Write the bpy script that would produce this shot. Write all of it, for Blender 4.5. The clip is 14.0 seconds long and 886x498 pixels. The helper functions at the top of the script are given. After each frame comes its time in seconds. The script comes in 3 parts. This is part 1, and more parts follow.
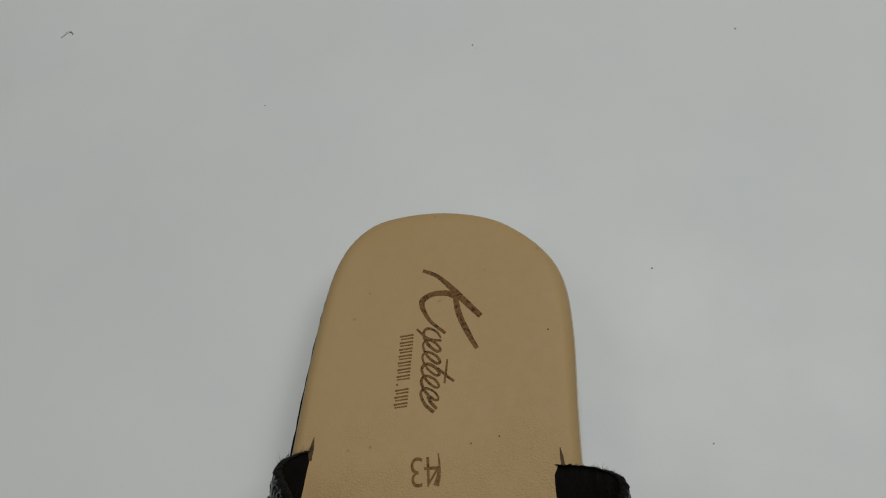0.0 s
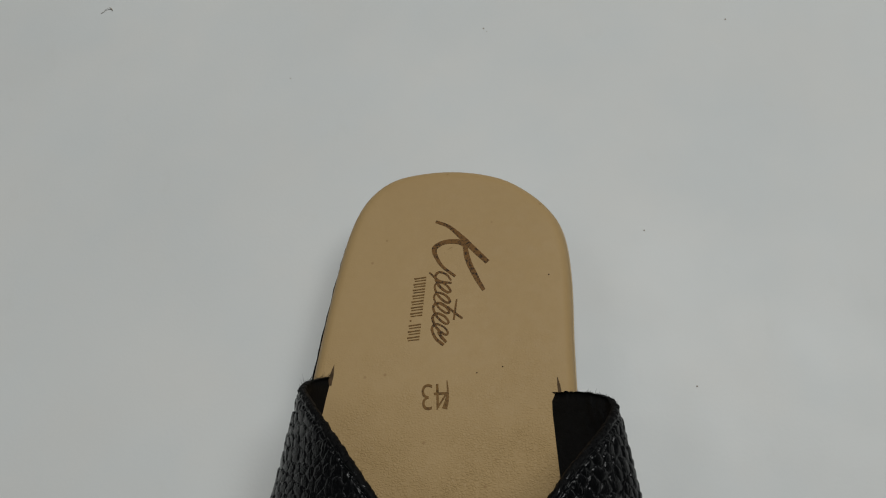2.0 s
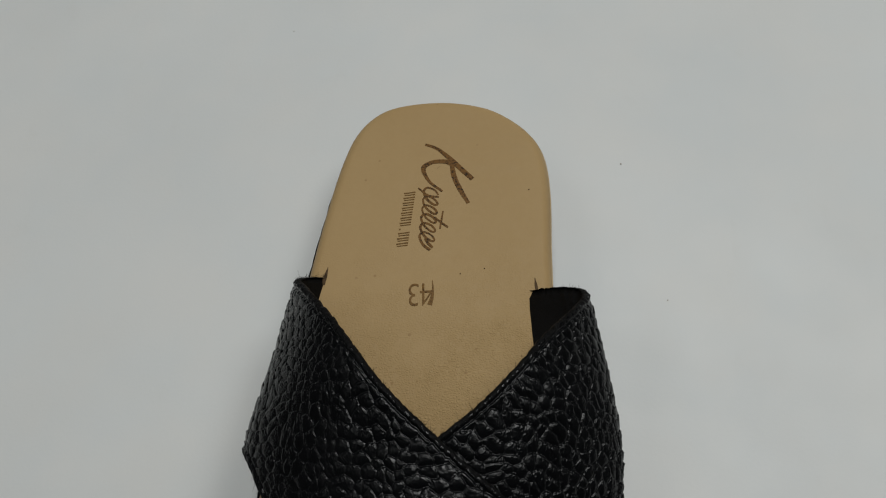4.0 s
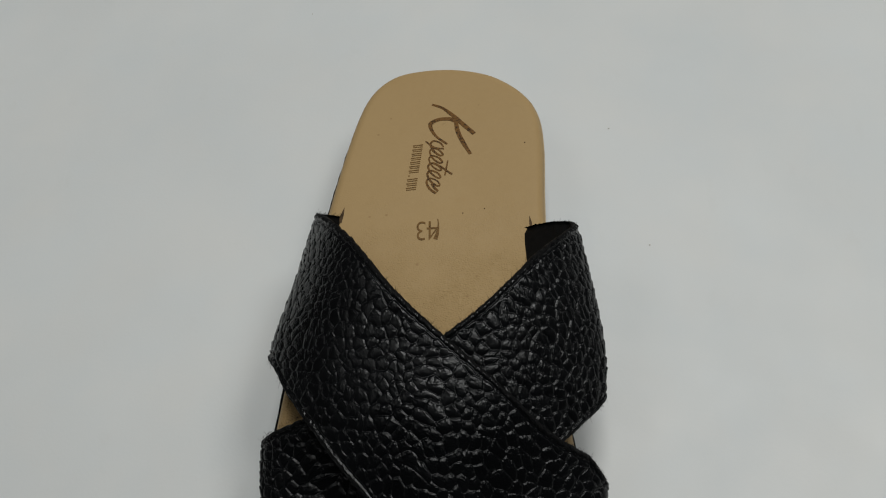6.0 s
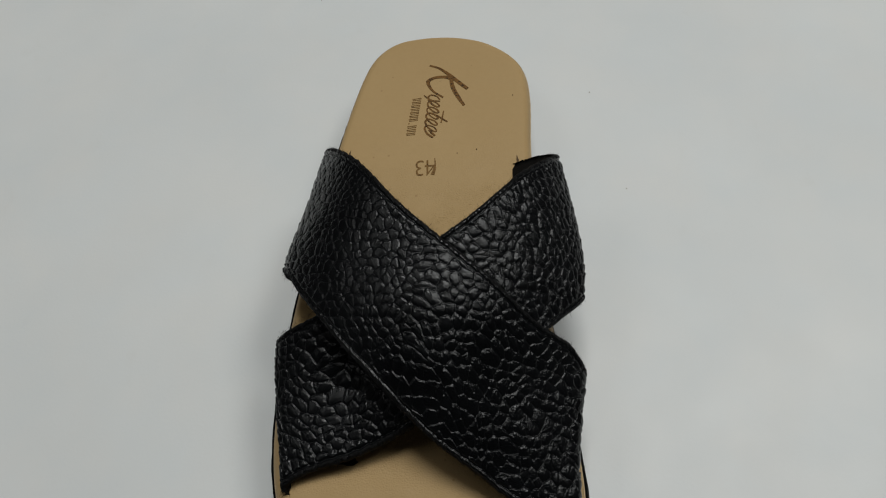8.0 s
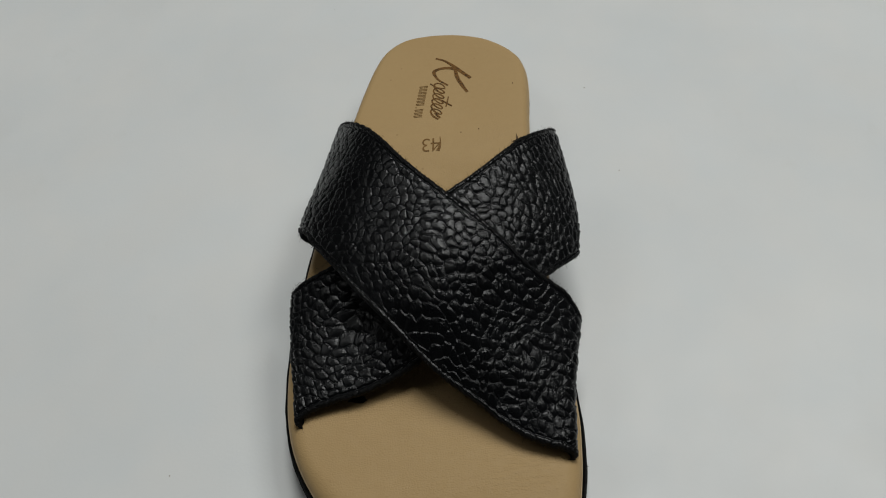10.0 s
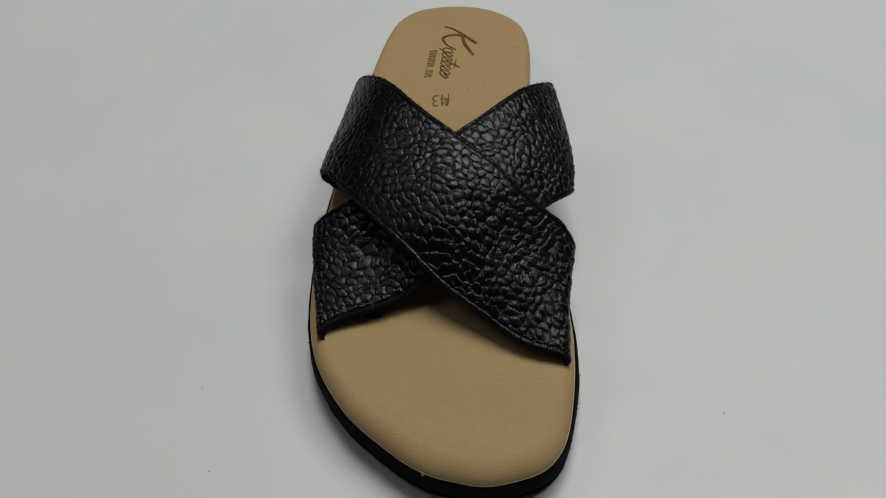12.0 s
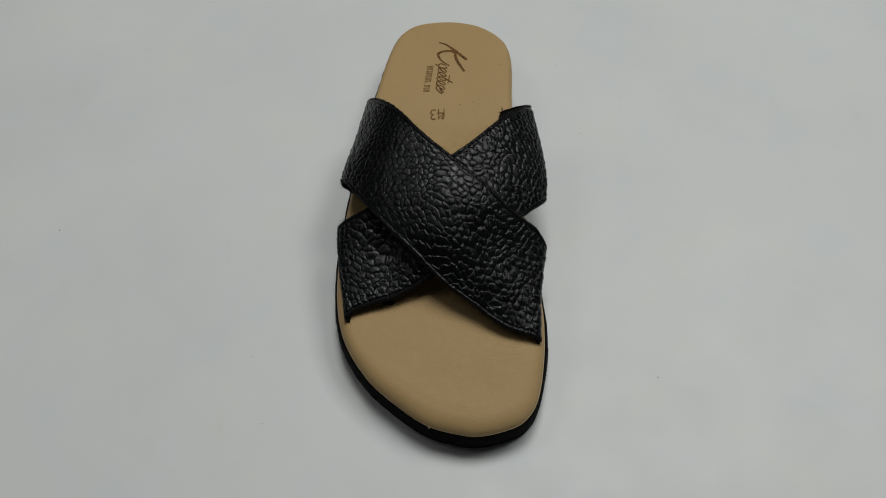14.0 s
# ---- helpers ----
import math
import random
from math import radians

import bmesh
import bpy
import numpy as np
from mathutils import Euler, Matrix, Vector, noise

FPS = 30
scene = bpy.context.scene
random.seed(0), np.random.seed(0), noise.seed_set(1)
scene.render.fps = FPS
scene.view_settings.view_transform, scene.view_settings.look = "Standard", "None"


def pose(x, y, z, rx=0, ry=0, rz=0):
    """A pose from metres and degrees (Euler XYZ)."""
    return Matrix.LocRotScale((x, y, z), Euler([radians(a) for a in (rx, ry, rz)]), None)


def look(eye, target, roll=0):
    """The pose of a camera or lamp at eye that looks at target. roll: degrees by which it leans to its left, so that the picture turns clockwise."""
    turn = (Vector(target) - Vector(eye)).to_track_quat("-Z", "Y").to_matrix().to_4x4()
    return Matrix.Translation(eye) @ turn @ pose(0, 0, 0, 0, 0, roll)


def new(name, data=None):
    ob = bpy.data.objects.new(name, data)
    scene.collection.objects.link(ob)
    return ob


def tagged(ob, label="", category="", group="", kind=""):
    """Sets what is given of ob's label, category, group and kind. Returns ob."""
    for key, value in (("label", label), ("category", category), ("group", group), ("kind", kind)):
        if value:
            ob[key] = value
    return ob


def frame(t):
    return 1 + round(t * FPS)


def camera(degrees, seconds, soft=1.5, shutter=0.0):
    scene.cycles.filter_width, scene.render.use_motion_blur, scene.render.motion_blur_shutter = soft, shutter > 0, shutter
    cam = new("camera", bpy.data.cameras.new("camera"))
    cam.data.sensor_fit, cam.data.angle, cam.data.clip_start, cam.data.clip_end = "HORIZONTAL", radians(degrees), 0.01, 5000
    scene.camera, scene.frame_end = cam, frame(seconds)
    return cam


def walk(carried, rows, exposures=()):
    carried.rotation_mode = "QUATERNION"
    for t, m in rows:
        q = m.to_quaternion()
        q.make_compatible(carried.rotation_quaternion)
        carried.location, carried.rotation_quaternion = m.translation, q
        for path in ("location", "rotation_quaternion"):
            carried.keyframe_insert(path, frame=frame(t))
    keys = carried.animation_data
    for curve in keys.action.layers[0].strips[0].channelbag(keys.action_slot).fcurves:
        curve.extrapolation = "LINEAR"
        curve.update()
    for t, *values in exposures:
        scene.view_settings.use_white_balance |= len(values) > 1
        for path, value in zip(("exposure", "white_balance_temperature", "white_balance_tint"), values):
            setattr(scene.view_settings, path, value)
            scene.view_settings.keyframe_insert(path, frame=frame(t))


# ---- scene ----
cam = camera(56.51, 14.0, soft=1.1)
PATH = [
    (0, (0.02194, 0.02271, 0.27692), (-0.00057, 0.14278, 0.00292), -14.54),
    (0.5, (0.01938, 0.02155, 0.28004), (-0.00113, 0.14237, 0.00622), -13.19),
    (1, (0.01600, 0.01446, 0.28400), (-0.00545, 0.13757, 0.01126), -13.09),
    (1.5, (0.01484, 0.00362, 0.29050), (-0.00625, 0.12868, 0.01862), -12.47),
    (2, (0.01665, -0.00958, 0.29146), (-0.00362, 0.11748, 0.02045), -11.59),
    (2.5, (0.02096, -0.02285, 0.28916), (0.00104, 0.10869, 0.02027), -11.13),
    (3, (0.02183, -0.03558, 0.28960), (0.00163, 0.09922, 0.02235), -10.63),
    (5.5, (0.01898, -0.09356, 0.29746), (-0.00080, 0.05397, 0.03699), -9.24),
    (6, (0.01995, -0.10621, 0.30331), (0.00025, 0.04421, 0.04449), -8.90),
    (6.5, (0.01948, -0.12241, 0.30344), (0.00101, 0.03131, 0.04648), -8.50),
    (7, (0.01954, -0.13879, 0.30533), (0.00089, 0.01934, 0.05107), -8.45),
    (7.5, (0.02152, -0.15630, 0.30510), (0.00279, 0.00745, 0.05444), -8.34),
    (8, (0.02147, -0.16720, 0.30719), (0.00270, -0.00035, 0.05858), -8.10),
    (10.5, (0.01920, -0.22923, 0.29835), (0.00127, -0.03920, 0.06691), -6.94),
    (11, (0.01852, -0.24474, 0.29355), (0.00042, -0.05147, 0.06482), -6.83),
    (11.5, (0.01664, -0.25572, 0.29738), (-0.00129, -0.06259, 0.06852), -6.42),
    (12, (0.01729, -0.26289, 0.30967), (-0.00107, -0.07403, 0.07731), -6.60),
    (12.5, (0.02042, -0.26451, 0.34496), (0.00228, -0.08042, 0.10878), -6.60),
    (13, (0.01500, -0.27291, 0.37491), (-0.00222, -0.09913, 0.13097), -6.58),
    (13.5, (0.01392, -0.27990, 0.39279), (-0.00118, -0.11318, 0.14384), -6.23),
    (14, (0.01263, -0.28204, 0.40999), (0.00153, -0.11934, 0.15819), -5.26),
]
walk(cam, [(t, look(eye, target, roll)) for t, eye, target, roll in PATH],
     exposures=[(0, -0.29), (3, -0.22), (5.5, -0.09), (6.5, -0.05), (8, -0.01), (11, 0.00), (12.5, -0.08), (14, -0.13)])

# ---- light: three unseen area lamps over the table, two of them added as fill ----
world = bpy.data.worlds.new("room_air")
scene.world = world
world.use_nodes = True
world.node_tree.nodes["Background"].inputs[0].default_value = (0.80, 0.83, 0.85, 1)
world.node_tree.nodes["Background"].inputs[1].default_value = 0.02


def area_lamp(name, eye, target, wide, deep, watts, tint):
    data = bpy.data.lights.new(name, "AREA")
    data.shape, data.size, data.size_y, data.energy, data.color = "RECTANGLE", wide, deep, watts, tint
    lamp = new(name, data)
    lamp.matrix_world = look(eye, target)
    return lamp


# main lamp, unseen, set overhead where the strap's glints point
area_lamp("unseen_light", (0.15, 0.64, 2.15), (0.05, 0.0, 0), 0.62, 0.70, 19.0, (0.985, 1.0, 0.98))
# added lamp with no known source, brightens the table's right side
area_lamp("unseen_light", (1.20, 0.62, 2.15), (0.10, 0.0, 0), 1.00, 0.75, 16.0, (0.985, 1.0, 0.98))
# weak added lamp with no known source, for glints on the left
area_lamp("unseen_light", (-1.30, 0.40, 2.15), (0, 0, 0), 1.00, 0.70, 3.2, (0.985, 1.0, 0.98))


# ---- materials ----
class Nodes:
    """A material's node tree, with short ways to add and join nodes."""

    def __init__(self, name):
        self.mat = bpy.data.materials.new(name)
        self.mat.use_nodes = True
        self.tree = self.mat.node_tree
        self.bsdf = self.tree.nodes["Principled BSDF"]
        self.coord = self.tree.nodes.new("ShaderNodeTexCoord").outputs["Object"]

    def join(self, out, into):
        self.tree.links.new(out, into)

    def add(self, kind, **values):
        node = self.tree.nodes.new(kind)
        for key, value in values.items():
            node.inputs[key.replace("_", " ")].default_value = value
        return node

    def noise(self, scale, detail=4.0, rough=0.55, coord=None):
        node = self.add("ShaderNodeTexNoise", Scale=scale, Detail=detail, Roughness=rough)
        self.join(coord or self.coord, node.inputs["Vector"])
        return node.outputs["Fac"]

    def voronoi(self, scale, coord=None, feature="F1"):
        node = self.add("ShaderNodeTexVoronoi", Scale=scale)
        node.feature = feature
        self.join(coord or self.coord, node.inputs["Vector"])
        return node.outputs["Distance"]

    def stretch(self, sx, sy, sz, turn=0.0):
        node = self.tree.nodes.new("ShaderNodeMapping")
        node.inputs["Scale"].default_value = (sx, sy, sz)
        node.inputs["Rotation"].default_value = (0, 0, turn)
        self.join(self.coord, node.inputs["Vector"])
        return node.outputs["Vector"]

    def ramp(self, fac, *stops):
        node = self.tree.nodes.new("ShaderNodeValToRGB")
        while len(node.color_ramp.elements) < len(stops):
            node.color_ramp.elements.new(0.5)
        for element, (at, colour) in zip(node.color_ramp.elements, stops):
            element.position = at
            element.color = (*colour, 1) if len(colour) == 3 else colour
        self.join(fac, node.inputs["Fac"])
        return node.outputs["Color"]

    def grey(self, fac, low, high, a=0.3, b=0.7):
        node = self.add("ShaderNodeMapRange", From_Min=a, From_Max=b, To_Min=low, To_Max=high)
        self.join(fac, node.inputs["Value"])
        return node.outputs["Result"]

    def mix(self, fac, a, b, how="MIX"):
        node = self.tree.nodes.new("ShaderNodeMix")
        node.data_type, node.blend_type = "RGBA", how
        for value, socket in ((fac, node.inputs[0]), (a, node.inputs[6]), (b, node.inputs[7])):
            if isinstance(value, (int, float)):
                socket.default_value = value
            elif isinstance(value, tuple):
                socket.default_value = (*value, 1)
            else:
                self.join(value, socket)
        return node.outputs[2]

    def sum(self, a, b, how="ADD"):
        node = self.tree.nodes.new("ShaderNodeMath")
        node.operation = how
        for value, socket in ((a, node.inputs[0]), (b, node.inputs[1])):
            if isinstance(value, (int, float)):
                socket.default_value = value
            else:
                self.join(value, socket)
        return node.outputs[0]

    def bump(self, height, depth, before=None):
        node = self.add("ShaderNodeBump", Strength=1.0, Distance=depth)
        self.join(height, node.inputs["Height"])
        if before is not None:
            self.join(before, node.inputs["Normal"])
        return node.outputs["Normal"]

    def done(self, colour, rough, normal=None, specular=0.5):
        for value, key in ((colour, "Base Color"), (rough, "Roughness"), (normal, "Normal")):
            if value is None:
                continue
            if isinstance(value, tuple):
                self.bsdf.inputs[key].default_value = (*value, 1)
            elif isinstance(value, (int, float)):
                self.bsdf.inputs[key].default_value = value
            else:
                self.join(value, self.bsdf.inputs[key])
        self.bsdf.inputs["Specular IOR Level"].default_value = specular
        return self.mat


def tan_leather():
    n = Nodes("tan_leather")
    tone = n.ramp(n.noise(20, 3), (0.3, (0.455, 0.306, 0.141)), (0.7, (0.470, 0.319, 0.149)))
    mottle = n.ramp(n.noise(420, 5), (0.35, (0.95, 0.94, 0.93)), (0.65, (1, 1, 1)))
    colour = n.mix(0.4, tone, mottle, "MULTIPLY")
    stain = n.ramp(n.noise(60, 4), (0.68, (1, 1, 1)), (0.82, (0.92, 0.87, 0.80)))
    colour = n.mix(0.5, colour, stain, "MULTIPLY")
    dots = n.ramp(n.voronoi(85), (0.030, (0.50, 0.38, 0.28)), (0.055, (1, 1, 1)))
    colour = n.mix(0.40, colour, dots, "MULTIPLY")
    # the leather is creased by wear from the instep forward, smooth at the heel
    place = n.tree.nodes.new("ShaderNodeSeparateXYZ")
    n.join(n.coord, place.inputs[0])
    worn = n.grey(n.sum(place.outputs["Y"], n.sum(n.noise(40, 3), 0.10, "MULTIPLY")), 1.0, 0.05, 0.065, 0.125)
    toe = n.grey(place.outputs["Y"], 0.30, 1.0, -0.080, -0.040)
    worn = n.sum(worn, toe, "MULTIPLY")
    grain = n.grey(n.voronoi(950, n.stretch(1, 1.25, 0.2, 0.2), "DISTANCE_TO_EDGE"), 0, 1, 0.0, 0.35)
    where = n.sum(n.grey(n.noise(35, 2), 0.5, 0.9, 0.30, 0.70), worn, "MULTIPLY")
    normal = n.bump(n.sum(grain, where, "MULTIPLY"), 0.00030)
    crease = n.noise(260, 5, 0.65, n.stretch(0.7, 1.6, 0.3, 0.15))
    normal = n.bump(n.sum(crease, where, "MULTIPLY"), 0.00040, normal)
    # pulled wrinkles where the strap's end draws the leather in
    spot = n.tree.nodes.new("ShaderNodeVectorMath")
    spot.operation = "DISTANCE"
    n.join(n.coord, spot.inputs[0])
    spot.inputs[1].default_value = (0.026, -0.097, 0.026)
    near = n.grey(spot.outputs["Value"], 1.0, 0.0, 0.004, 0.024)
    pulled = n.noise(420, 3, 0.5, n.stretch(0.45, 1.8, 0.3, -0.35))
    normal = n.bump(n.sum(pulled, near, "MULTIPLY"), 0.00036, normal)
    return n.done(colour, n.grey(n.noise(300), 0.48, 0.60), normal, 0.20)


def black_leather():
    n = Nodes("black_grained_leather")
    colour = n.ramp(n.noise(60, 4), (0.3, (0.0016, 0.0018, 0.0022)), (0.7, (0.0036, 0.0039, 0.0045)))
    pores = n.grey(n.voronoi(1900, None, "DISTANCE_TO_EDGE"), 0, 1, 0.0, 0.25)
    normal = n.bump(pores, 0.000016)
    normal = n.bump(n.noise(1500, 4, 0.6, n.stretch(1, 1.6, 1, 0.3)), 0.00005, normal)
    return n.done(colour, n.grey(n.noise(500, 4), 0.14, 0.25), normal, 0.30)


def suede():
    n = Nodes("raw_leather_edge")
    colour = n.ramp(n.noise(900, 4), (0.3, (0.0010, 0.0010, 0.0011)), (0.7, (0.0036, 0.0034, 0.0034)))
    return n.done(colour, 0.55, n.bump(n.noise(2200, 5), 0.0004), 0.15)


def edge_leather():
    n = Nodes("turned_leather_edge")
    colour = n.ramp(n.noise(800, 4), (0.3, (0.0018, 0.0018, 0.0020)), (0.7, (0.0042, 0.0040, 0.0042)))
    normal = n.bump(n.noise(1500, 5, 0.6), 0.00028)
    normal = n.bump(n.noise(420, 3), 0.0008, normal)
    return n.done(colour, n.grey(n.noise(900, 4), 0.45, 0.70), normal, 0.13)


def foam():
    n = Nodes("black_foam_rubber")
    colour = n.ramp(n.noise(500, 5), (0.3, (0.0015, 0.0015, 0.0015)), (0.75, (0.0045, 0.0042, 0.0040)))
    return n.done(colour, 0.85, n.bump(n.noise(1300, 6, 0.65), 0.0007), 0.05)


def table_white():
    n = Nodes("white_laminate")
    colour = n.ramp(n.noise(9, 4), (0.3, (0.735, 0.75, 0.745)), (0.7, (0.79, 0.80, 0.79)))
    blot = n.ramp(n.noise(22, 3), (0.35, (0.965, 0.98, 0.985)), (0.65, (1.0, 0.99, 0.975)))
    colour = n.mix(0.8, colour, blot, "MULTIPLY")
    smudge = n.ramp(n.noise(45, 5, 0.6, n.stretch(1, 0.6, 1, 0.5)), (0.62, (1, 1, 1)), (0.85, (0.93, 0.92, 0.90)))
    colour = n.mix(0.6, colour, smudge, "MULTIPLY")
    return n.done(colour, n.grey(n.noise(30, 4), 0.42, 0.55), n.bump(n.noise(700, 3), 0.00004), 0.35)


def stamped(name, low, high, scale):
    n = Nodes(name)
    colour = n.ramp(n.noise(scale, 3, 0.7), (0.36, low), (0.52, high))
    return n.done(colour, 0.6, n.bump(n.noise(1600, 4), 0.00010), 0.2)


def plain(name, low, high, rough=0.7):
    n = Nodes(name)
    return n.done(n.ramp(n.noise(300, 4), (0.3, low), (0.7, high)), rough, n.bump(n.noise(900, 4), 0.0002), 0.3)


TAN, BLACK, EDGE, SUEDE, FOAM, WHITE = tan_leather(), black_leather(), edge_leather(), suede(), foam(), table_white()
BURNT = stamped("burnt_stamp", (0.030, 0.016, 0.006), (0.190, 0.090, 0.022), 1100)
FAINT = stamped("faint_stamp", (0.090, 0.045, 0.012), (0.205, 0.108, 0.030), 900)
SLIT = plain("cut_leather", (0.05, 0.032, 0.016), (0.13, 0.08, 0.04), 0.9)
DUST = plain("brown_dust", (0.34, 0.29, 0.24), (0.46, 0.40, 0.33), 0.9)
CHIP = plain("dried_glue", (0.30, 0.20, 0.10), (0.42, 0.30, 0.16), 0.6)
PALE = plain("pale_leather_edge", (0.50, 0.37, 0.21), (0.58, 0.45, 0.28), 0.5)
# dark grey of the unseen surround, keeps fill and leather reflections low
SURROUND = plain("dark_surround", (0.10, 0.10, 0.10), (0.13, 0.13, 0.13), 0.9)


# ---- small builders ----
def mesh_object(name, verts, faces, material, parent=None, label="", smooth=True):
    me = bpy.data.meshes.new(name)
    me.from_pydata([tuple(map(float, v)) for v in verts], [], faces)
    me.materials.append(material)
    me.update()
    if smooth:
        me.shade_smooth()
    ob = new(name, me)
    if parent is not None:
        ob.parent = parent
    return tagged(ob, label)


def grid_faces(rows, cols, closed_cols=False, closed_rows=False):
    faces = []
    for i in range(rows if closed_rows else rows - 1):
        for j in range(cols if closed_cols else cols - 1):
            a, b = i * cols + j, i * cols + (j + 1) % cols
            c, d = ((i + 1) % rows) * cols + (j + 1) % cols, ((i + 1) % rows) * cols + j
            faces.append((a, b, c, d))
    return faces


def glide(x, xs, ys):
    """A smooth curve through the knots (xs rising), flat beyond them."""
    x, xs, ys = np.asarray(x, float), np.asarray(xs, float), np.asarray(ys, float)
    slope = np.gradient(ys, xs)
    x = np.clip(x, xs[0], xs[-1])
    k = np.clip(np.searchsorted(xs, x) - 1, 0, len(xs) - 2)
    h = xs[k + 1] - xs[k]
    s = (x - xs[k]) / h
    return ((1 + 2 * s) * (1 - s) ** 2 * ys[k] + s * (1 - s) ** 2 * h * slope[k]
            + s * s * (3 - 2 * s) * ys[k + 1] + s * s * (s - 1) * h * slope[k + 1])


def rounded_loop(knots, count):
    """A closed smooth curve through the knots, evenly stepped."""
    p = np.array(knots, float)
    fine = []
    for k in range(len(p)):
        a, b, c, d = p[k - 1], p[k], p[(k + 1) % len(p)], p[(k + 2) % len(p)]
        for s in np.linspace(0, 1, 40, endpoint=False):
            fine.append(0.5 * (2 * b + (c - a) * s + (2 * a - 5 * b + 4 * c - d) * s * s + (3 * b - a - 3 * c + d) * s ** 3))
    fine = np.array(fine)
    run = np.r_[0, np.cumsum(np.linalg.norm(np.roll(fine, -1, 0) - fine, axis=1))]
    at = np.linspace(0, run[-1], count, endpoint=False)
    fine = np.r_[fine, fine[:1]]
    return np.stack([np.interp(at, run, fine[:, 0]), np.interp(at, run, fine[:, 1])], 1)


# ---- the setting: table, and an unseen closed surround added to shape the light ----
def slab(name, x0, x1, y0, y1, z0, z1, material, bevel=0.0):
    bm = bmesh.new()
    bmesh.ops.create_cube(bm, size=1, matrix=Matrix.Translation(((x0 + x1) / 2, (y0 + y1) / 2, (z0 + z1) / 2))
                          @ Matrix.Diagonal((x1 - x0, y1 - y0, z1 - z0, 1)))
    if bevel:
        bmesh.ops.bevel(bm, geom=bm.edges[:], offset=bevel, segments=3, affect="EDGES")
    me = bpy.data.meshes.new(name)
    bm.to_mesh(me)
    bm.free()
    me.materials.append(material)
    return new(name, me)


tagged(slab("tabletop", -0.80, 0.80, -0.60, 0.75, -0.03, 0, WHITE, 0.002),
       "smooth white laminate tabletop with faint smudges", "table", kind="structure")
# floor, ceiling and walls are out of view, added to limit bounced light
tagged(slab("floor", -2, 2, -2, 2, -0.85, -0.75, SURROUND), "unseen dark grey floor, added to close the surround", "floor", kind="structure")
tagged(slab("ceiling", -2, 2, -2, 2, 2.60, 2.70, SURROUND), "unseen dark grey ceiling, added to darken reflections", "ceiling", kind="structure")
for side, (x0, x1, y0, y1) in {"surround_north": (-2.1, 2.1, 2, 2.1), "surround_south": (-2.1, 2.1, -2.1, -2),
                               "surround_east": (2, 2.1, -2, 2), "surround_west": (-2.1, -2, -2, 2)}.items():
    tagged(slab(side, x0, x1, y0, y1, -0.85, 2.70, SURROUND), "unseen dark grey wall, added to darken reflections", "wall", kind="structure")

# ---- the sandal ----
OUTLINE = [(0.0130, -0.1394), (0.0300, -0.1354), (0.0378, -0.1294), (0.0425, -0.1206), (0.0458, -0.106), (0.0478, -0.088),
           (0.0475, -0.066), (0.0415, -0.010), (0.0388, 0.040), (0.0393, 0.072), (0.0408, 0.100), (0.0396, 0.1175),
           (0.0345, 0.1285), (0.0245, 0.1381), (0.0138, 0.1432), (-0.0010, 0.1456), (-0.0155, 0.1446), (-0.0240, 0.1413), (-0.0310, 0.1345),
           (-0.0360, 0.1240), (-0.0408, 0.105), (-0.0468, 0.072), (-0.0585, -0.003), (-0.0624, -0.048), (-0.0585, -0.082),
           (-0.0448, -0.1072), (-0.0271, -0.1239), (-0.0132, -0.1334), (0.0008, -0.1379)]
RIM = rounded_loop(OUTLINE, 260)
_step = np.roll(RIM, -1, 0) - np.roll(RIM, 1, 0)
_step /= np.linalg.norm(_step, axis=1)[:, None]
INWARD = np.stack([-_step[:, 1], _step[:, 0]], 1)


def bed_height(y):
    """Height of the padded footbed's top along the sandal."""
    return glide(y, [-0.145, -0.12, -0.09, -0.05, -0.02, 0.02, 0.06, 0.10, 0.145],
                 [0.0250, 0.0256, 0.0263, 0.0277, 0.0293, 0.0312, 0.0324, 0.0315, 0.0306])


def lip(y):
    """Drop of the leather over its rounded rim, deeper at the toe."""
    return glide(y, [-0.145, -0.12, -0.09, -0.05, 0.15], [0.0070, 0.0066, 0.0056, 0.0050, 0.0050])


sandal = tagged(new("sandal"), "slip-on sandal, crossed black grained leather straps, tan leather footbed", "sandal")


def flare(x, y):
    """How far the sole stands out beyond the footbed: most at the sides, little at the toe and heel."""
    one = glide(y, [-0.145, -0.13, -0.115, -0.10, -0.085, -0.06, 0.08, 0.125, 0.147], [0.0012, 0.0013, 0.0014, 0.0020, 0.0026, 0.0031, 0.0026, 0.0012, 0.0002])
    other = glide(y, [-0.145, -0.13, -0.115, -0.09, -0.05, 0.02, 0.10, 0.147], [0.0012, 0.0010, 0.0014, 0.0026, 0.0021, 0.0006, 0.0000, 0.0])
    return np.where(x < 0.006, one, other)


def spring(y):
    """The toe's lift off the table."""
    return glide(y, [-0.145, -0.125, -0.10, -0.07, 0.15], [0.0014, 0.0007, 0.0002, 0.0, 0.0])


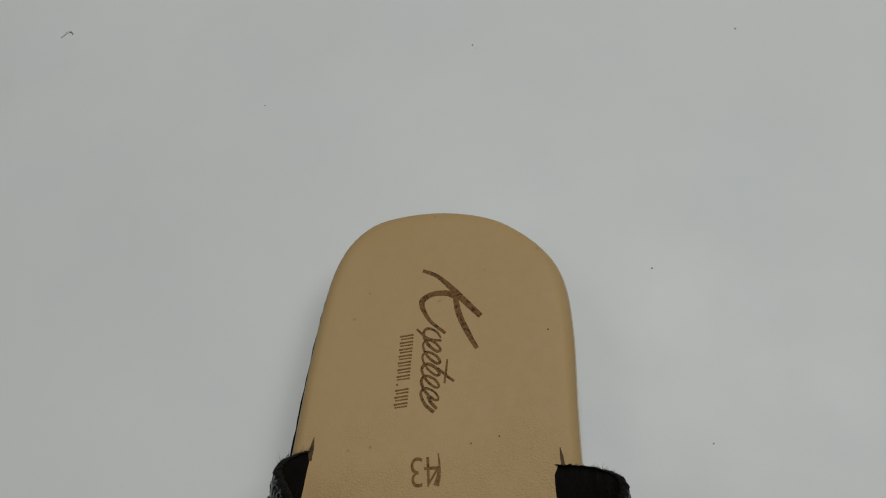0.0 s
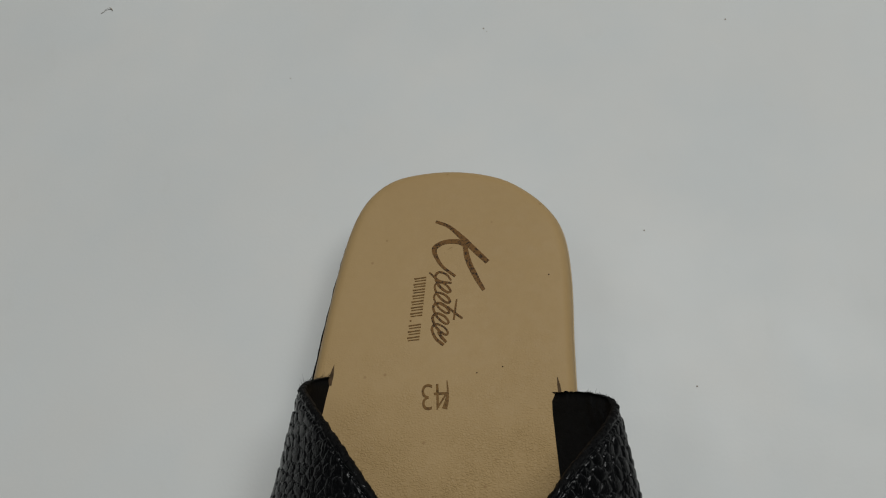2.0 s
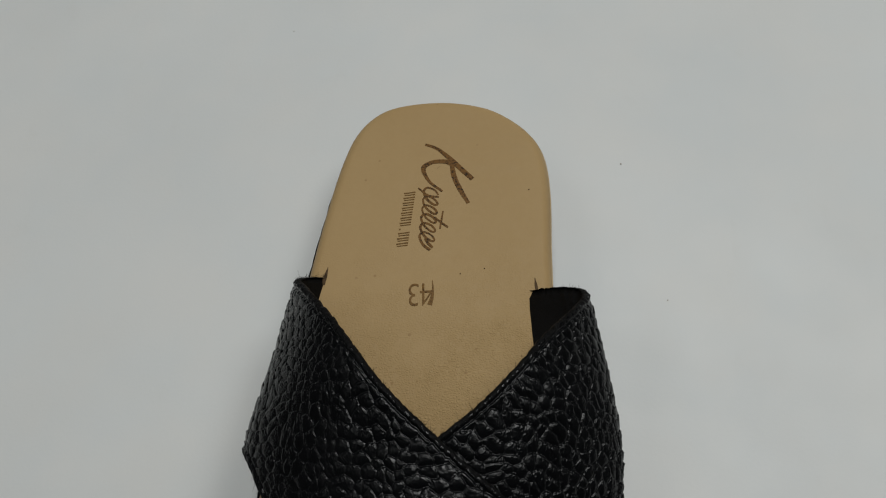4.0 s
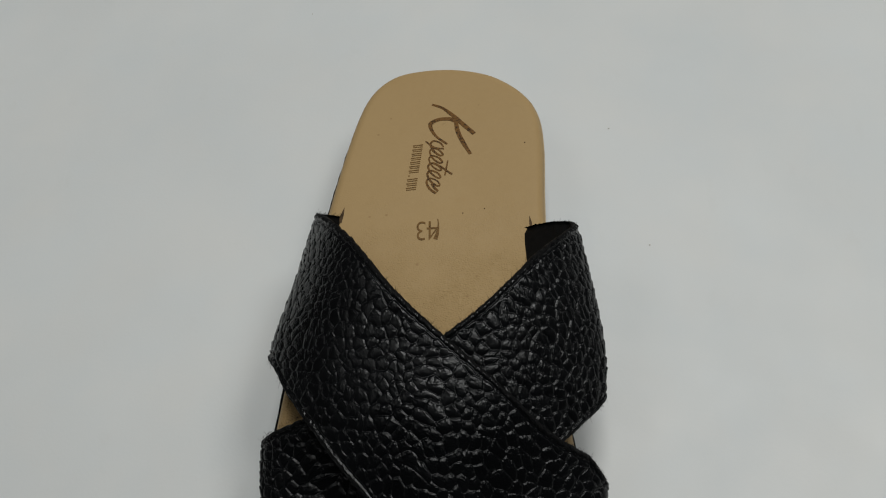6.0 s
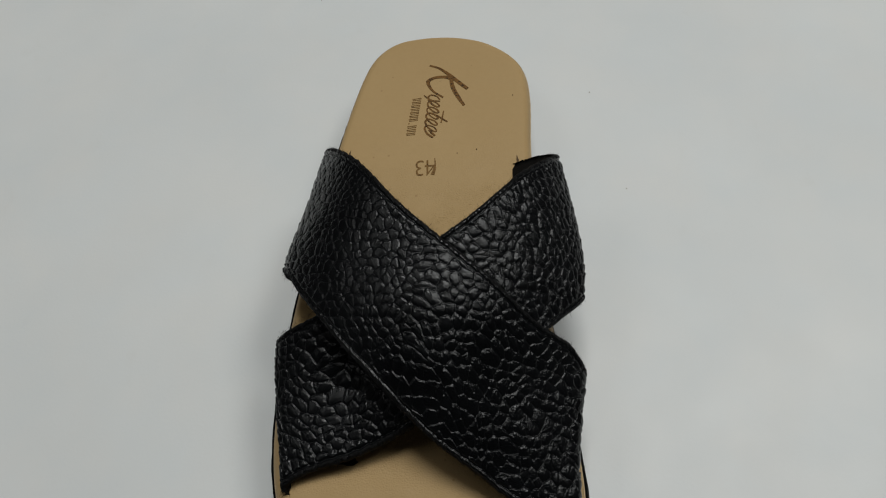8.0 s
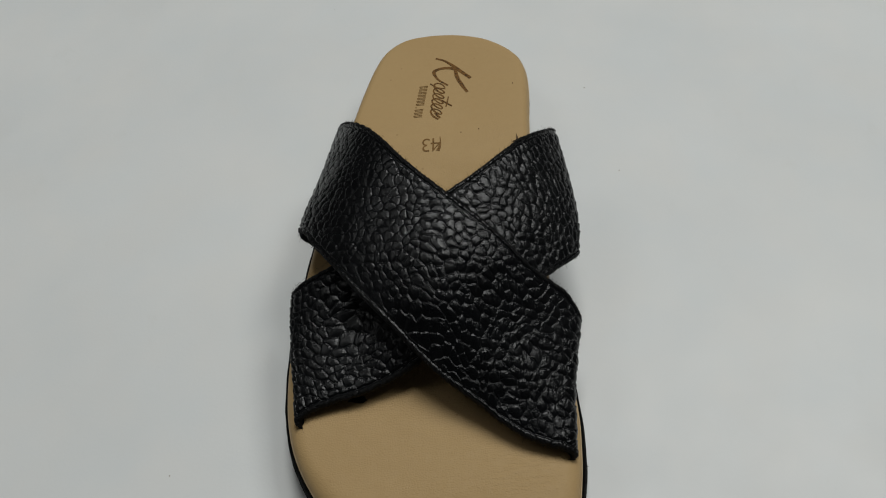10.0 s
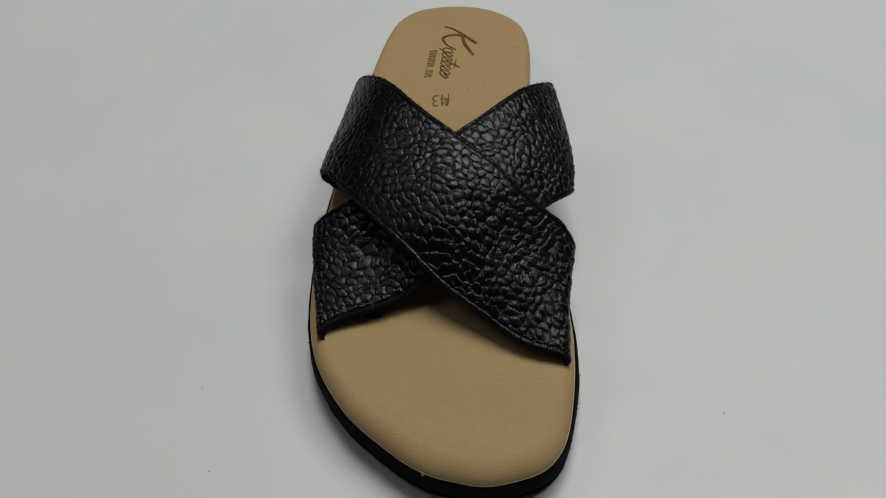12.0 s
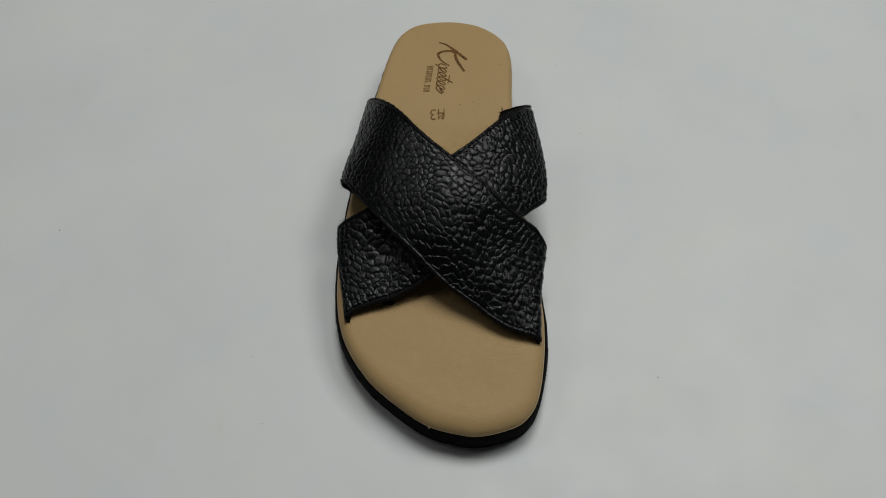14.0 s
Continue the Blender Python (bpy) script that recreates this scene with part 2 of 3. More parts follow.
def sole_layer(name, label, low, high, bands):
    """A black sole layer round the rim; low and high: functions of y; bands: share of the height, share of the flare, inset."""
    rows = []
    wob = np.array([noise.noise((x * 900, y * 900, len(bands))) for x, y in RIM]) * 0.00020
    wob += np.array([noise.noise((x * 160, y * 160, 3)) for x, y in RIM]) * 0.00025
    y = RIM[:, 1]
    for share, out, inset in bands:
        rows.append(np.c_[RIM - INWARD * (flare(RIM[:, 0], y) * out - inset + wob)[:, None], low(y) * (1 - share) + high(y) * share])
    verts = np.concatenate(rows)
    faces = grid_faces(len(rows), len(RIM), closed_cols=True)
    faces.append(tuple(range(len(RIM) - 1, -1, -1)))
    faces.append(tuple(range((len(rows) - 1) * len(RIM), len(rows) * len(RIM))))
    return mesh_object(name, verts, faces, FOAM, sandal, label)


sole_layer("outsole", "thin black rubber outsole", spring, lambda y: spring(y) + 0.0052,
           [(0, 0.8, 0.030), (0, 0.8, 0.0020), (0.15, 0.9, 0.0008), (0.5, 1.0, 0.0002), (0.9, 1.0, 0.0001), (1, 1.0, 0.0010), (1, 1, 0.020)])
sole_layer("midsole", "black foam midsole with rough cut rim", lambda y: spring(y) + 0.0050, lambda y: bed_height(y) - lip(y) + 0.0002,
           [(0, 1.0, 0.020), (0, 1.0, 0.0010), (0.1, 1.0, 0.0), (0.35, 0.95, -0.0002), (0.8, 0.55, -0.0003), (0.93, 0.40, -0.0002), (1, 0.2, 0.0006), (1, 0.2, 0.012)])


def footbed():
    rows = []
    top = bed_height(RIM[:, 1])
    rows.append(np.c_[RIM + INWARD * 0.0008, top - lip(RIM[:, 1]) - 0.0012])
    reach = glide(RIM[:, 1], [-0.145, -0.13, -0.10, -0.06, 0.15], [0.0110, 0.0100, 0.0070, 0.0048, 0.0046])
    for s in (1.0, 0.985, 0.95, 0.89, 0.80, 0.68, 0.53, 0.36, 0.18, 0.0):
        rows.append(np.c_[RIM + INWARD * (reach * (1 - s))[:, None], top - lip(RIM[:, 1]) * (1 - math.sqrt(1 - s * s))])
    inner = RIM + INWARD * reach[:, None]
    heart = np.c_[glide(inner[:, 1], [-0.15, -0.08, 0, 0.15], [0.006, -0.006, -0.008, 0.0]), np.clip(inner[:, 1], -0.105, 0.112)]
    for s in np.linspace(0.93, 0.0, 26):
        p = heart + (inner - heart) * s
        rows.append(np.c_[p, bed_height(p[:, 1])])
    verts = np.concatenate(rows)
    for v in verts:
        v[2] += 0.00035 * noise.noise((v[0] * 45, v[1] * 45, 1)) + 0.00012 * noise.noise((v[0] * 140, v[1] * 200, 5))
    n = len(RIM)
    faces = grid_faces(len(rows), n, closed_cols=True)
    return mesh_object("footbed", verts, faces, TAN, sandal, "tan smooth leather footbed with fine creases")


bed = footbed()


def rim_bead():
    """The pale cut edge of the leather, a thin bead round the footbed."""
    rows = []
    z = bed_height(RIM[:, 1]) - lip(RIM[:, 1])
    for a in np.linspace(0, 2 * math.pi, 7)[:-1]:
        rows.append(np.c_[RIM - INWARD * (0.00012 + 0.00022 * math.cos(a)), z + 0.0001 + 0.00022 * math.sin(a)])
    verts = np.stack(rows, 1).reshape(-1, 3)
    mesh_object("rim_bead", verts, grid_faces(len(RIM), 6, closed_cols=True, closed_rows=True), PALE, bed, "pale cut edge of the leather")


rim_bead()
bpy.context.view_layer.update()
from mathutils.bvhtree import BVHTree

TREE = BVHTree.FromPolygons([v.co.copy() for v in bed.data.vertices], [tuple(p.vertices) for p in bed.data.polygons])


def on_bed(x, y, lift=0.00012):
    hit = TREE.ray_cast(Vector((x, y, 0.1)), Vector((0, 0, -1)))
    return (x, y, (hit[0].z if hit[0] else float(bed_height(y))) + lift)


def stroke(name, knots, widths, material, parent, label="", lift=0.00012, rag=0.0):
    """A flat brush stroke on the footbed along the knots."""
    p = np.array(knots, float)
    t = np.linspace(0, len(p) - 1, 10 * len(p))
    x, y = glide(t, range(len(p)), p[:, 0]), glide(t, range(len(p)), p[:, 1])
    w = np.interp(t, np.linspace(0, len(p) - 1, len(widths)), widths) / 2
    dx, dy = np.gradient(x), np.gradient(y)
    ln = np.hypot(dx, dy) + 1e-9
    verts = []
    for k in range(len(t)):
        a = w[k] * (1 + rag * noise.noise((x[k] * 4000, y[k] * 4000, 1)))
        b = w[k] * (1 + rag * noise.noise((x[k] * 4000, y[k] * 4000, 7)))
        nx, ny = -dy[k] / ln[k], dx[k] / ln[k]
        verts += [on_bed(x[k] + nx * a, y[k] + ny * a, lift), on_bed(x[k], y[k], lift), on_bed(x[k] - nx * b, y[k] - ny * b, lift)]
    return mesh_object(name, verts, grid_faces(len(t), 3), material, parent, label)


# The maker's mark, burnt into the heel, as plain strokes
mark = stroke("stamped_mark", [(-0.0051, 0.1234), (-0.0004, 0.1210), (0.0043, 0.1161), (0.0083, 0.1113), (0.0125, 0.1065)],
              [0.0011, 0.0013, 0.0019, 0.0020, 0.0018], BURNT, bed, "burnt brown brush-stroke mark", rag=0.12)
stroke("stamped_stroke", [(0.0048, 0.1137), (0.0021, 0.1150), (-0.0025, 0.1149), (-0.0057, 0.1128), (-0.0052, 0.1094), (-0.0030, 0.1055), (0.0012, 0.1017)],
       [0.0018, 0.0018, 0.0016, 0.0019, 0.0014, 0.0010, 0.0009], BURNT, mark, lift=0.00016, rag=0.12)
stroke("stamped_stroke", [(0.0049, 0.1140), (0.0057, 0.1080), (0.0078, 0.1022), (0.0107, 0.0961)],
       [0.0017, 0.0019, 0.0018, 0.0013], BURNT, mark, lift=0.00020, rag=0.12)
# a run of thin slanting loops below it
loops = []
for k in range(36):
    a, f = 2 * math.pi * k / 6.0, k / 35
    loops.append((-0.0029 - 0.0018 * f + 0.0026 * math.cos(a), 0.1020 - 0.0222 * f + 0.0022 * math.sin(a) - 0.0018 * math.cos(a)))
stroke("stamped_stroke", loops, [0.0006, 0.0010, 0.0006, 0.0009, 0.0006, 0.0010, 0.0007, 0.0009, 0.0006, 0.0011], BURNT, mark, lift=0.00014, rag=0.25)
for k, (way, wide) in enumerate(((((-0.0077, 0.1036), (-0.0042, 0.1002), (-0.0001, 0.0993)), 0.0008), (((0.0014, 0.0931), (0.0008, 0.0894), (0.0002, 0.0857)), 0.0007),
                                 (((-0.0017, 0.0906), (0.0007, 0.0882), (0.0031, 0.0861)), 0.0008), (((-0.0052, 0.0819), (-0.0040, 0.0798), (-0.0025, 0.0780)), 0.0010))):
    stroke("stamped_stroke", way, [0.7 * wide, wide, 0.8 * wide], BURNT, mark, lift=0.00018 + 0.00003 * k, rag=0.2)
line = tagged(new("stamped_line"), "faint brown row of stamped bars")
line.parent = bed
for k in range(11):
    y, x = 0.1012 - 0.00215 * k, -0.0109 - 0.00025 * k
    if k == 7:
        stroke("stamped_bar", [(x - 0.0020, y), (x - 0.0014, y)], [0.0006, 0.0006], FAINT, line)
        continue
    stroke("stamped_bar", [(x - 0.0021, y + 0.0003), (x + 0.0021, y + 0.0007)], [0.0006, 0.0004, 0.0006], FAINT, line, rag=0.2)
    stroke("stamped_bar", [(x - 0.0019, y - 0.0006), (x + 0.0020, y - 0.0003)], [0.0004, 0.0003, 0.0005], FAINT, line, lift=0.00016, rag=0.2)


def size_number():
    """The size, 43, stamped upside down below the mark."""
    data = bpy.data.curves.new("size_number", "FONT")
    data.body, data.size, data.align_x, data.align_y = "43", 0.0112, "CENTER", "CENTER"
    data.space_character, data.offset = 0.88, -0.00012
    temp = new("size_text", data)
    bpy.context.view_layer.update()
    me = bpy.data.meshes.new_from_object(temp.evaluated_get(bpy.context.evaluated_depsgraph_get()))
    bpy.data.objects.remove(temp)
    for v in me.vertices:
        v.co = on_bed(-0.0070 - v.co.x * 0.90, 0.0602 - v.co.y * 1.12, 0.00014)
    me.name = "size_number"
    me.materials.clear()
    me.materials.append(FAINT)
    ob = new("size_number", me)
    ob.parent = bed
    tagged(ob, "brown stamped size 43")
    stroke("double_strike", [(-0.0026, 0.0648), (-0.0024, 0.0615), (-0.0028, 0.0582), (-0.0036, 0.0556)], [0.0003, 0.0006, 0.0012, 0.0017], FAINT, ob,
           "smeared second strike of the stamp", lift=0.00018, rag=0.2)


size_number()

# ---- the crossed straps ----
YK = [-0.1, -0.065, -0.047, -0.03, 0.003, 0.036, 0.07]
SECTION = {  # places across the arch, from the slit on one side to the slit on the other, at the stations YK
    "slit_a": [-0.0520, -0.0540, -0.0549, -0.0550, -0.0520, -0.0465, -0.0398],
    "bulge_a": [-0.0532, -0.0573, -0.0604, -0.0623, -0.0593, -0.0508, -0.0432],
    "rise_a": [0.0300, 0.0310, 0.0325, 0.0345, 0.0400, 0.0434, 0.0460],
    "crown": [0.0000, -0.0030, -0.0024, -0.0010, 0.0020, 0.0033, 0.0040],
    "crest": [0.0288, 0.0396, 0.0532, 0.0598, 0.0652, 0.0737, 0.0790],
    "shoulder_a": [0.0290, 0.0373, 0.0440, 0.0507, 0.0590, 0.0654, 0.0711],
    "shoulder_b": [0.0285, 0.0373, 0.0441, 0.0509, 0.0590, 0.0655, 0.0714],
    "bulge_b": [0.0425, 0.0448, 0.0482, 0.0516, 0.0553, 0.0519, 0.0464],
    "rise_b": [0.0280, 0.0310, 0.0328, 0.0350, 0.0400, 0.0438, 0.0472],
    "slit_b": [0.0390, 0.0380, 0.0362, 0.0340, 0.0287, 0.0282, 0.0297],
}


def arch(u, y):
    """A place on the common arch: u from 0 to 1 across, y along the sandal."""
    g = {k: glide(y, YK, v) for k, v in SECTION.items()}
    bed_z = bed_height(y)
    xs = [g["slit_a"], g["bulge_a"], g["bulge_a"] * 0.56 + g["crown"] * 0.44, g["crown"],
          g["bulge_b"] * 0.56 + g["crown"] * 0.44, g["bulge_b"], g["slit_b"]]
    zs = [bed_z - 0.003, g["rise_a"], g["shoulder_a"], g["crest"], g["shoulder_b"], g["rise_b"], bed_z - 0.003]
    xs, zs = np.stack(xs), np.stack(zs)
    xs, zs = np.r_[2 * xs[:1] - xs[1:2], xs, 2 * xs[-1:] - xs[-2:-1]], np.r_[2 * zs[:1] - zs[1:2], zs, 2 * zs[-1:] - zs[-2:-1]]
    f = np.clip(u, 0, 1) * 6
    k = np.clip(f.astype(int), 0, 5)
    s = f - k
    n = np.arange(len(u))

    def along(v):
        a, b, c, d = v[k, n], v[k + 1, n], v[k + 2, n], v[k + 3, n]
        return 0.5 * (2 * b + (c - a) * s + (2 * a - 5 * b + 4 * c - d) * s * s + (3 * b - a - 3 * c + d) * s ** 3)

    return np.stack([along(xs), y, along(zs)], 1)


def arch_normal(u, y):
    e = 1e-4
    du = arch(np.clip(u + e, 0, 1), y) - arch(np.clip(u - e, 0, 1), y)
    dy = arch(u, y + e) - arch(u, y - e)
    n = np.cross(du, dy)
    return n / np.linalg.norm(n, axis=1)[:, None]


BANDS = {  # rear and front edges of each band: places across, then along y
    "over": (([0, 0.10, 0.167, 0.217, 0.29, 0.357, 0.423, 0.5, 0.6, 0.713, 0.767, 0.81, 0.86, 1],
              [0.069, 0.0650, 0.0605, 0.0555, 0.0435, 0.0305, 0.0155, 0.0005, -0.0150, -0.0285, -0.0320, -0.0365, -0.0395, -0.043]),
             ([0, 0.10, 0.167, 0.2, 0.26, 0.33, 0.387, 0.465, 0.515, 0.58, 0.643, 0.713, 0.79, 0.86, 1],
              [0.0020, 0.0045, 0.0040, 0.0002, -0.0130, -0.0301, -0.0430, -0.0590, -0.0666, -0.0748, -0.0826, -0.0883, -0.0914, -0.0931, -0.0938])),
    "under": (([0, 0.10, 0.15, 0.2, 0.26, 0.38, 0.5, 0.555, 0.625, 0.70, 0.79, 0.833, 0.90, 1],
               [-0.027, -0.0238, -0.0222, -0.0208, -0.0188, -0.0110, 0.0015, 0.0090, 0.0205, 0.0336, 0.0478, 0.0522, 0.0565, 0.060]),
              ([0, 0.10, 0.18, 0.225, 0.277, 0.337, 0.393, 0.45, 0.60, 0.727, 0.775, 0.837, 0.90, 1],
               [-0.079, -0.0778, -0.0761, -0.0739, -0.0717, -0.0698, -0.0669, -0.0629, -0.0460, -0.0283, -0.0195, -0.0118, -0.0095, -0.007])),
}
THICK = 0.0021
RELIEF = 0.00068


def chance(i, j, seed):
    v = np.sin(i * 127.1 + j * 311.7 + seed * 74.7) * 43758.5453
    return v - np.floor(v)


def waves(x, y, seed):
    """Smooth noise from -1 to 1 over arrays."""
    i, j = np.floor(x), np.floor(y)
    s, t = x - i, y - j
    s, t = s * s * s * (s * (s * 6 - 15) + 10), t * t * t * (t * (t * 6 - 15) + 10)
    low = chance(i, j, seed) * (1 - s) + chance(i + 1, j, seed) * s
    high = chance(i, j + 1, seed) * (1 - s) + chance(i + 1, j + 1, seed) * s
    return 2 * (low * (1 - t) + high * t) - 1


def scales(a, b, seed, jitter):
    """Staggered cells one apart: distance to the nearest and second centre, way to the nearest, and its own chance."""
    row = np.round(b / 0.87)
    near, second = np.full(a.shape, 9.0), np.full(a.shape, 9.0)
    dx, dy, own = np.zeros(a.shape), np.zeros(a.shape), np.zeros(a.shape)
    for dj in (-1, 0, 1):
        r = row + dj
        shift = 0.5 * np.mod(r, 2)
        col = np.round(a - shift)
        for di in (-1, 0, 1):
            c = col + di
            x = c + shift + jitter * (chance(c, r, seed) - 0.5) - a
            y = (r + jitter * (chance(c, r, seed + 5) - 0.5)) * 0.87 - b
            d = np.hypot(x, y)
            closer = d < near
            second = np.where(closer, near, np.minimum(second, d))
            dx, dy, own = np.where(closer, x, dx), np.where(closer, y, dy), np.where(closer, chance(c, r, seed + 9), own)
            near = np.where(closer, d, near)
    return near, second, dx, dy, own


def pebble(a, b, fa, fb, seed, calm):
    """Relief of milled leather, about 0 to 1: domed scales, narrow creases, fine strands on the shoulders. a and b count cells; fa, fb: metres."""
    wx = 0.42 * waves(fa * 75, fb * 75, seed) + 0.16 * waves(fa * 260, fb * 260, seed + 1)
    wy = 0.42 * waves(fa * 75, fb * 75, seed + 2) + 0.16 * waves(fa * 260, fb * 260, seed + 3)
    near, second, dx, dy, own = scales(a + wx, b + wy, seed, 0.66)
    gap = second - near
    dome = 0.5 * (1 - np.exp(-(gap / 0.28) ** 1.2)) + 0.62 * np.clip(1 - (near / 0.62) ** 2, 0, 1)
    crease = np.exp(-(gap / 0.05) ** 2)
    shoulder = np.exp(-(gap / 0.50) ** 2) * (0.70 + 0.45 * np.clip(-dy / (near + 1e-6), -1, 1))
    turn = np.arctan2(dy, dx)
    ray = 1 - np.abs(waves(turn * 3.4 + own * 40, near * 2.6 + own * 17, seed + 4))
    fine = 1 - np.abs(waves(fa * 1050 + 3 * wx, fb * 700 + fa * 300 + 3 * wy, seed + 6))
    cross = 1 - np.abs(waves(fa * 700 - fb * 620, fb * 1500 + 2 * wx, seed + 10))
    crack = np.exp(-(waves(fa * 150 + wx, fb * 190 + wy, seed + 7) / 0.05) ** 2)
    long_fold = np.exp(-(waves(fa * 60 + 0.8 * wx, fb * 150 - fa * 40 + 0.8 * wy, seed + 8) / 0.05) ** 2)
    # each scale rises to its rear rim and drops off behind it
    body = dome * (0.56 + 0.26 * own) - 0.48 * dy * (0.6 + 0.5 * own) - 0.12 * crease
    strands = shoulder * (0.24 * ray ** 3 + 0.30 * fine ** 4 + 0.20 * cross ** 4)
    return calm * body + (1 - calm) * 0.40 - 0.07 * crack - 0.09 * long_fold + (0.45 + 0.55 * calm) * strands


def grid_mesh(name, verts, closed, materials, second_from, parent, label):
    """A mesh from a grid of places (rows, columns, 3), closed along the columns; columns past second_from take the second material."""
    rows, cols = verts.shape[:2]
    i, j = np.meshgrid(np.arange(rows - 1), np.arange(cols if closed else cols - 1), indexing="ij")
    k = (j + 1) % cols
    quads = np.stack([i * cols + j, i * cols + k, (i + 1) * cols + k, (i + 1) * cols + j], -1).reshape(-1, 4)
    me = bpy.data.meshes.new(name)
    me.vertices.add(rows * cols)
    me.vertices.foreach_set("co", verts.astype(np.float32).ravel())
    me.loops.add(quads.size)
    me.loops.foreach_set("vertex_index", quads.astype(np.int32).ravel())
    me.polygons.add(len(quads))
    me.polygons.foreach_set("loop_start", np.arange(0, quads.size, 4, dtype=np.int32))
    for m in materials:
        me.materials.append(m)
    me.polygons.foreach_set("material_index", (j.ravel() >= second_from).astype(np.int32))
    me.update(calc_edges=True)
    me.shade_smooth()
    ob = new(name, me)
    ob.parent = parent
    return tagged(ob, label)


def strap(kind, label, lift):
    rear, front = BANDS[kind]
    across, along = 880, 360
    us = np.linspace(0.0, 1.0, across)
    mid = arch(us, (glide(us, *rear) + glide(us, *front)) / 2)
    run = np.r_[0, np.cumsum(np.linalg.norm(np.diff(mid, axis=0), axis=1))]
    flank = np.clip((np.abs(us - 0.5) - 0.16) / 0.24, 0, 1)
    cells = np.cumsum(np.gradient(run) * (195 + 75 * flank))
    top_ws = np.r_[0.0, 0.004, 0.010, np.linspace(0.018, 0.982, along), 0.990, 0.996, 1.0]
    below_ws = np.linspace(1.0, 0.0, 24)
    ends = np.clip(np.minimum(us, 1 - us) / 0.10, 0, 1)
    level = lift * ends
    seed = 2.0 if kind == "over" else 9.0
    hi = glide(us, *rear) + np.array([noise.noise((r * 330, seed, 1)) + 0.5 * noise.noise((r * 900, seed, 4)) for r in run]) * 0.00040
    lo = glide(us, *front) + np.array([noise.noise((r * 330, seed, 8)) + 0.5 * noise.noise((r * 900, seed, 5)) for r in run]) * 0.00040
    wide = np.maximum(hi - lo, 1e-4)
    # the bands run aslant, so the distance to an edge is shorter than along y
    slope = np.gradient((hi + lo) / 2, run + np.arange(across) * 1e-9)
    true = wide / np.sqrt(1 + slope ** 2)
    y = lo[:, None] + wide[:, None] * top_ws[None]
    edge = np.minimum(top_ws, 1 - top_ws)[None] * true[:, None]
    far = run[:, None] + 0 * y
    # one shoulder of the upper band is pulled smooth
    pulled = np.exp(-((us - 0.30) / 0.10) ** 2) * (0.48 if kind == "over" else 0.0)
    calm = np.clip(1 - pulled[:, None] + 0.22 * waves(far * 45, y * 45, seed + 12), 0.25, 1.1)
    relief = pebble(cells[:, None] + 0 * y, (y + 0.02) * 242 + 0.18 * cells[:, None], far, y, seed, calm)
    soft = np.clip((edge - 0.0010) / 0.0024, 0.15, 1)
    up = THICK / 2 + RELIEF * (relief - 0.42) * soft
    up -= 0.00050 * np.exp(-((edge - 0.0021) / 0.0004) ** 2)
    up -= (THICK * 0.45) * np.clip(1 - edge / 0.0008, 0, 1) ** 2
    # the lower band sags behind its front edge, the upper one bulges over it
    at_u, at_y, size, wide_u, wide_y = (0.370, -0.035, -0.0090, 0.11, 0.028) if kind == "under" else (0.60, -0.066, 0.0026, 0.14, 0.014)

    def sag(yy, u):
        return size * np.exp(-((u - at_u) / wide_u) ** 2 - ((yy - at_y) / wide_y) ** 2)

    up += sag(y, us[:, None])
    verts = np.zeros((across, len(top_ws) + len(below_ws), 3))
    for j in range(len(top_ws)):
        verts[:, j] = arch(us, y[:, j]) + arch_normal(us, y[:, j]) * (up[:, j] + level)[:, None]
    for j, w in enumerate(below_ws):
        yy = lo + wide * w
        rim = np.minimum(w, 1 - w) * true
        fold = 0.00035 * waves(run * 130, yy * 900 + run * 200, seed + 20) + 0.00015 * waves(run * 700, yy * 700, seed + 21)
        drop = -THICK / 2 + (THICK * 0.4) * np.clip(1 - rim / 0.001, 0, 1) ** 2 + np.minimum(fold, 0.0002) * np.clip((np.minimum(us, 1 - us) - 0.05) / 0.05, 0, 1) + sag(yy, us)
        verts[:, len(top_ws) + j] = arch(us, yy) + arch_normal(us, yy) * (drop + level)[:, None]
    ob = grid_mesh("strap", verts, True, [BLACK, SUEDE], len(top_ws), sandal, label)
    # folded raw edges of the band
    for edge_y, inward in ((hi, -1), (lo, 1)):
        hem(ob, us, edge_y, inward, level + sag(edge_y, us), run, slope)
    fuzz(ob, us, hi, lo, level, seed)
    return ob


def hem(parent, us, edge_y, inward, level, run, slope):
    """The narrow turned edge of a band: a low rounded strip with a raw cut face."""
    lean = np.sqrt(1 + slope ** 2)
    ring = [(0.0000, -0.0011), (-0.0002, -0.0003), (-0.0001, 0.0004), (0.0002, 0.00082), (0.0006, 0.00108), (0.0011, 0.00112), (0.0015, 0.00095), (0.0018, 0.0002)]
    rows = []
    for inset, up in ring:
        rough = np.array([noise.noise((r * 800, inset * 900, up * 900)) + 0.8 * noise.noise((r * 2100, inset * 2000, up * 1500)) for r in run]) * 0.00034
        y = edge_y + inward * inset * lean
        rows.append(arch(us, y) + arch_normal(us, y) * (up + rough + level)[:, None])
    verts = np.stack(rows, 1).reshape(-1, 3)
    faces = grid_faces(len(us), len(ring))
    if inward > 0:
        faces = [f[::-1] for f in faces]
    mesh_object("edge_fold", verts, faces, EDGE, parent, "narrow turned leather edge")


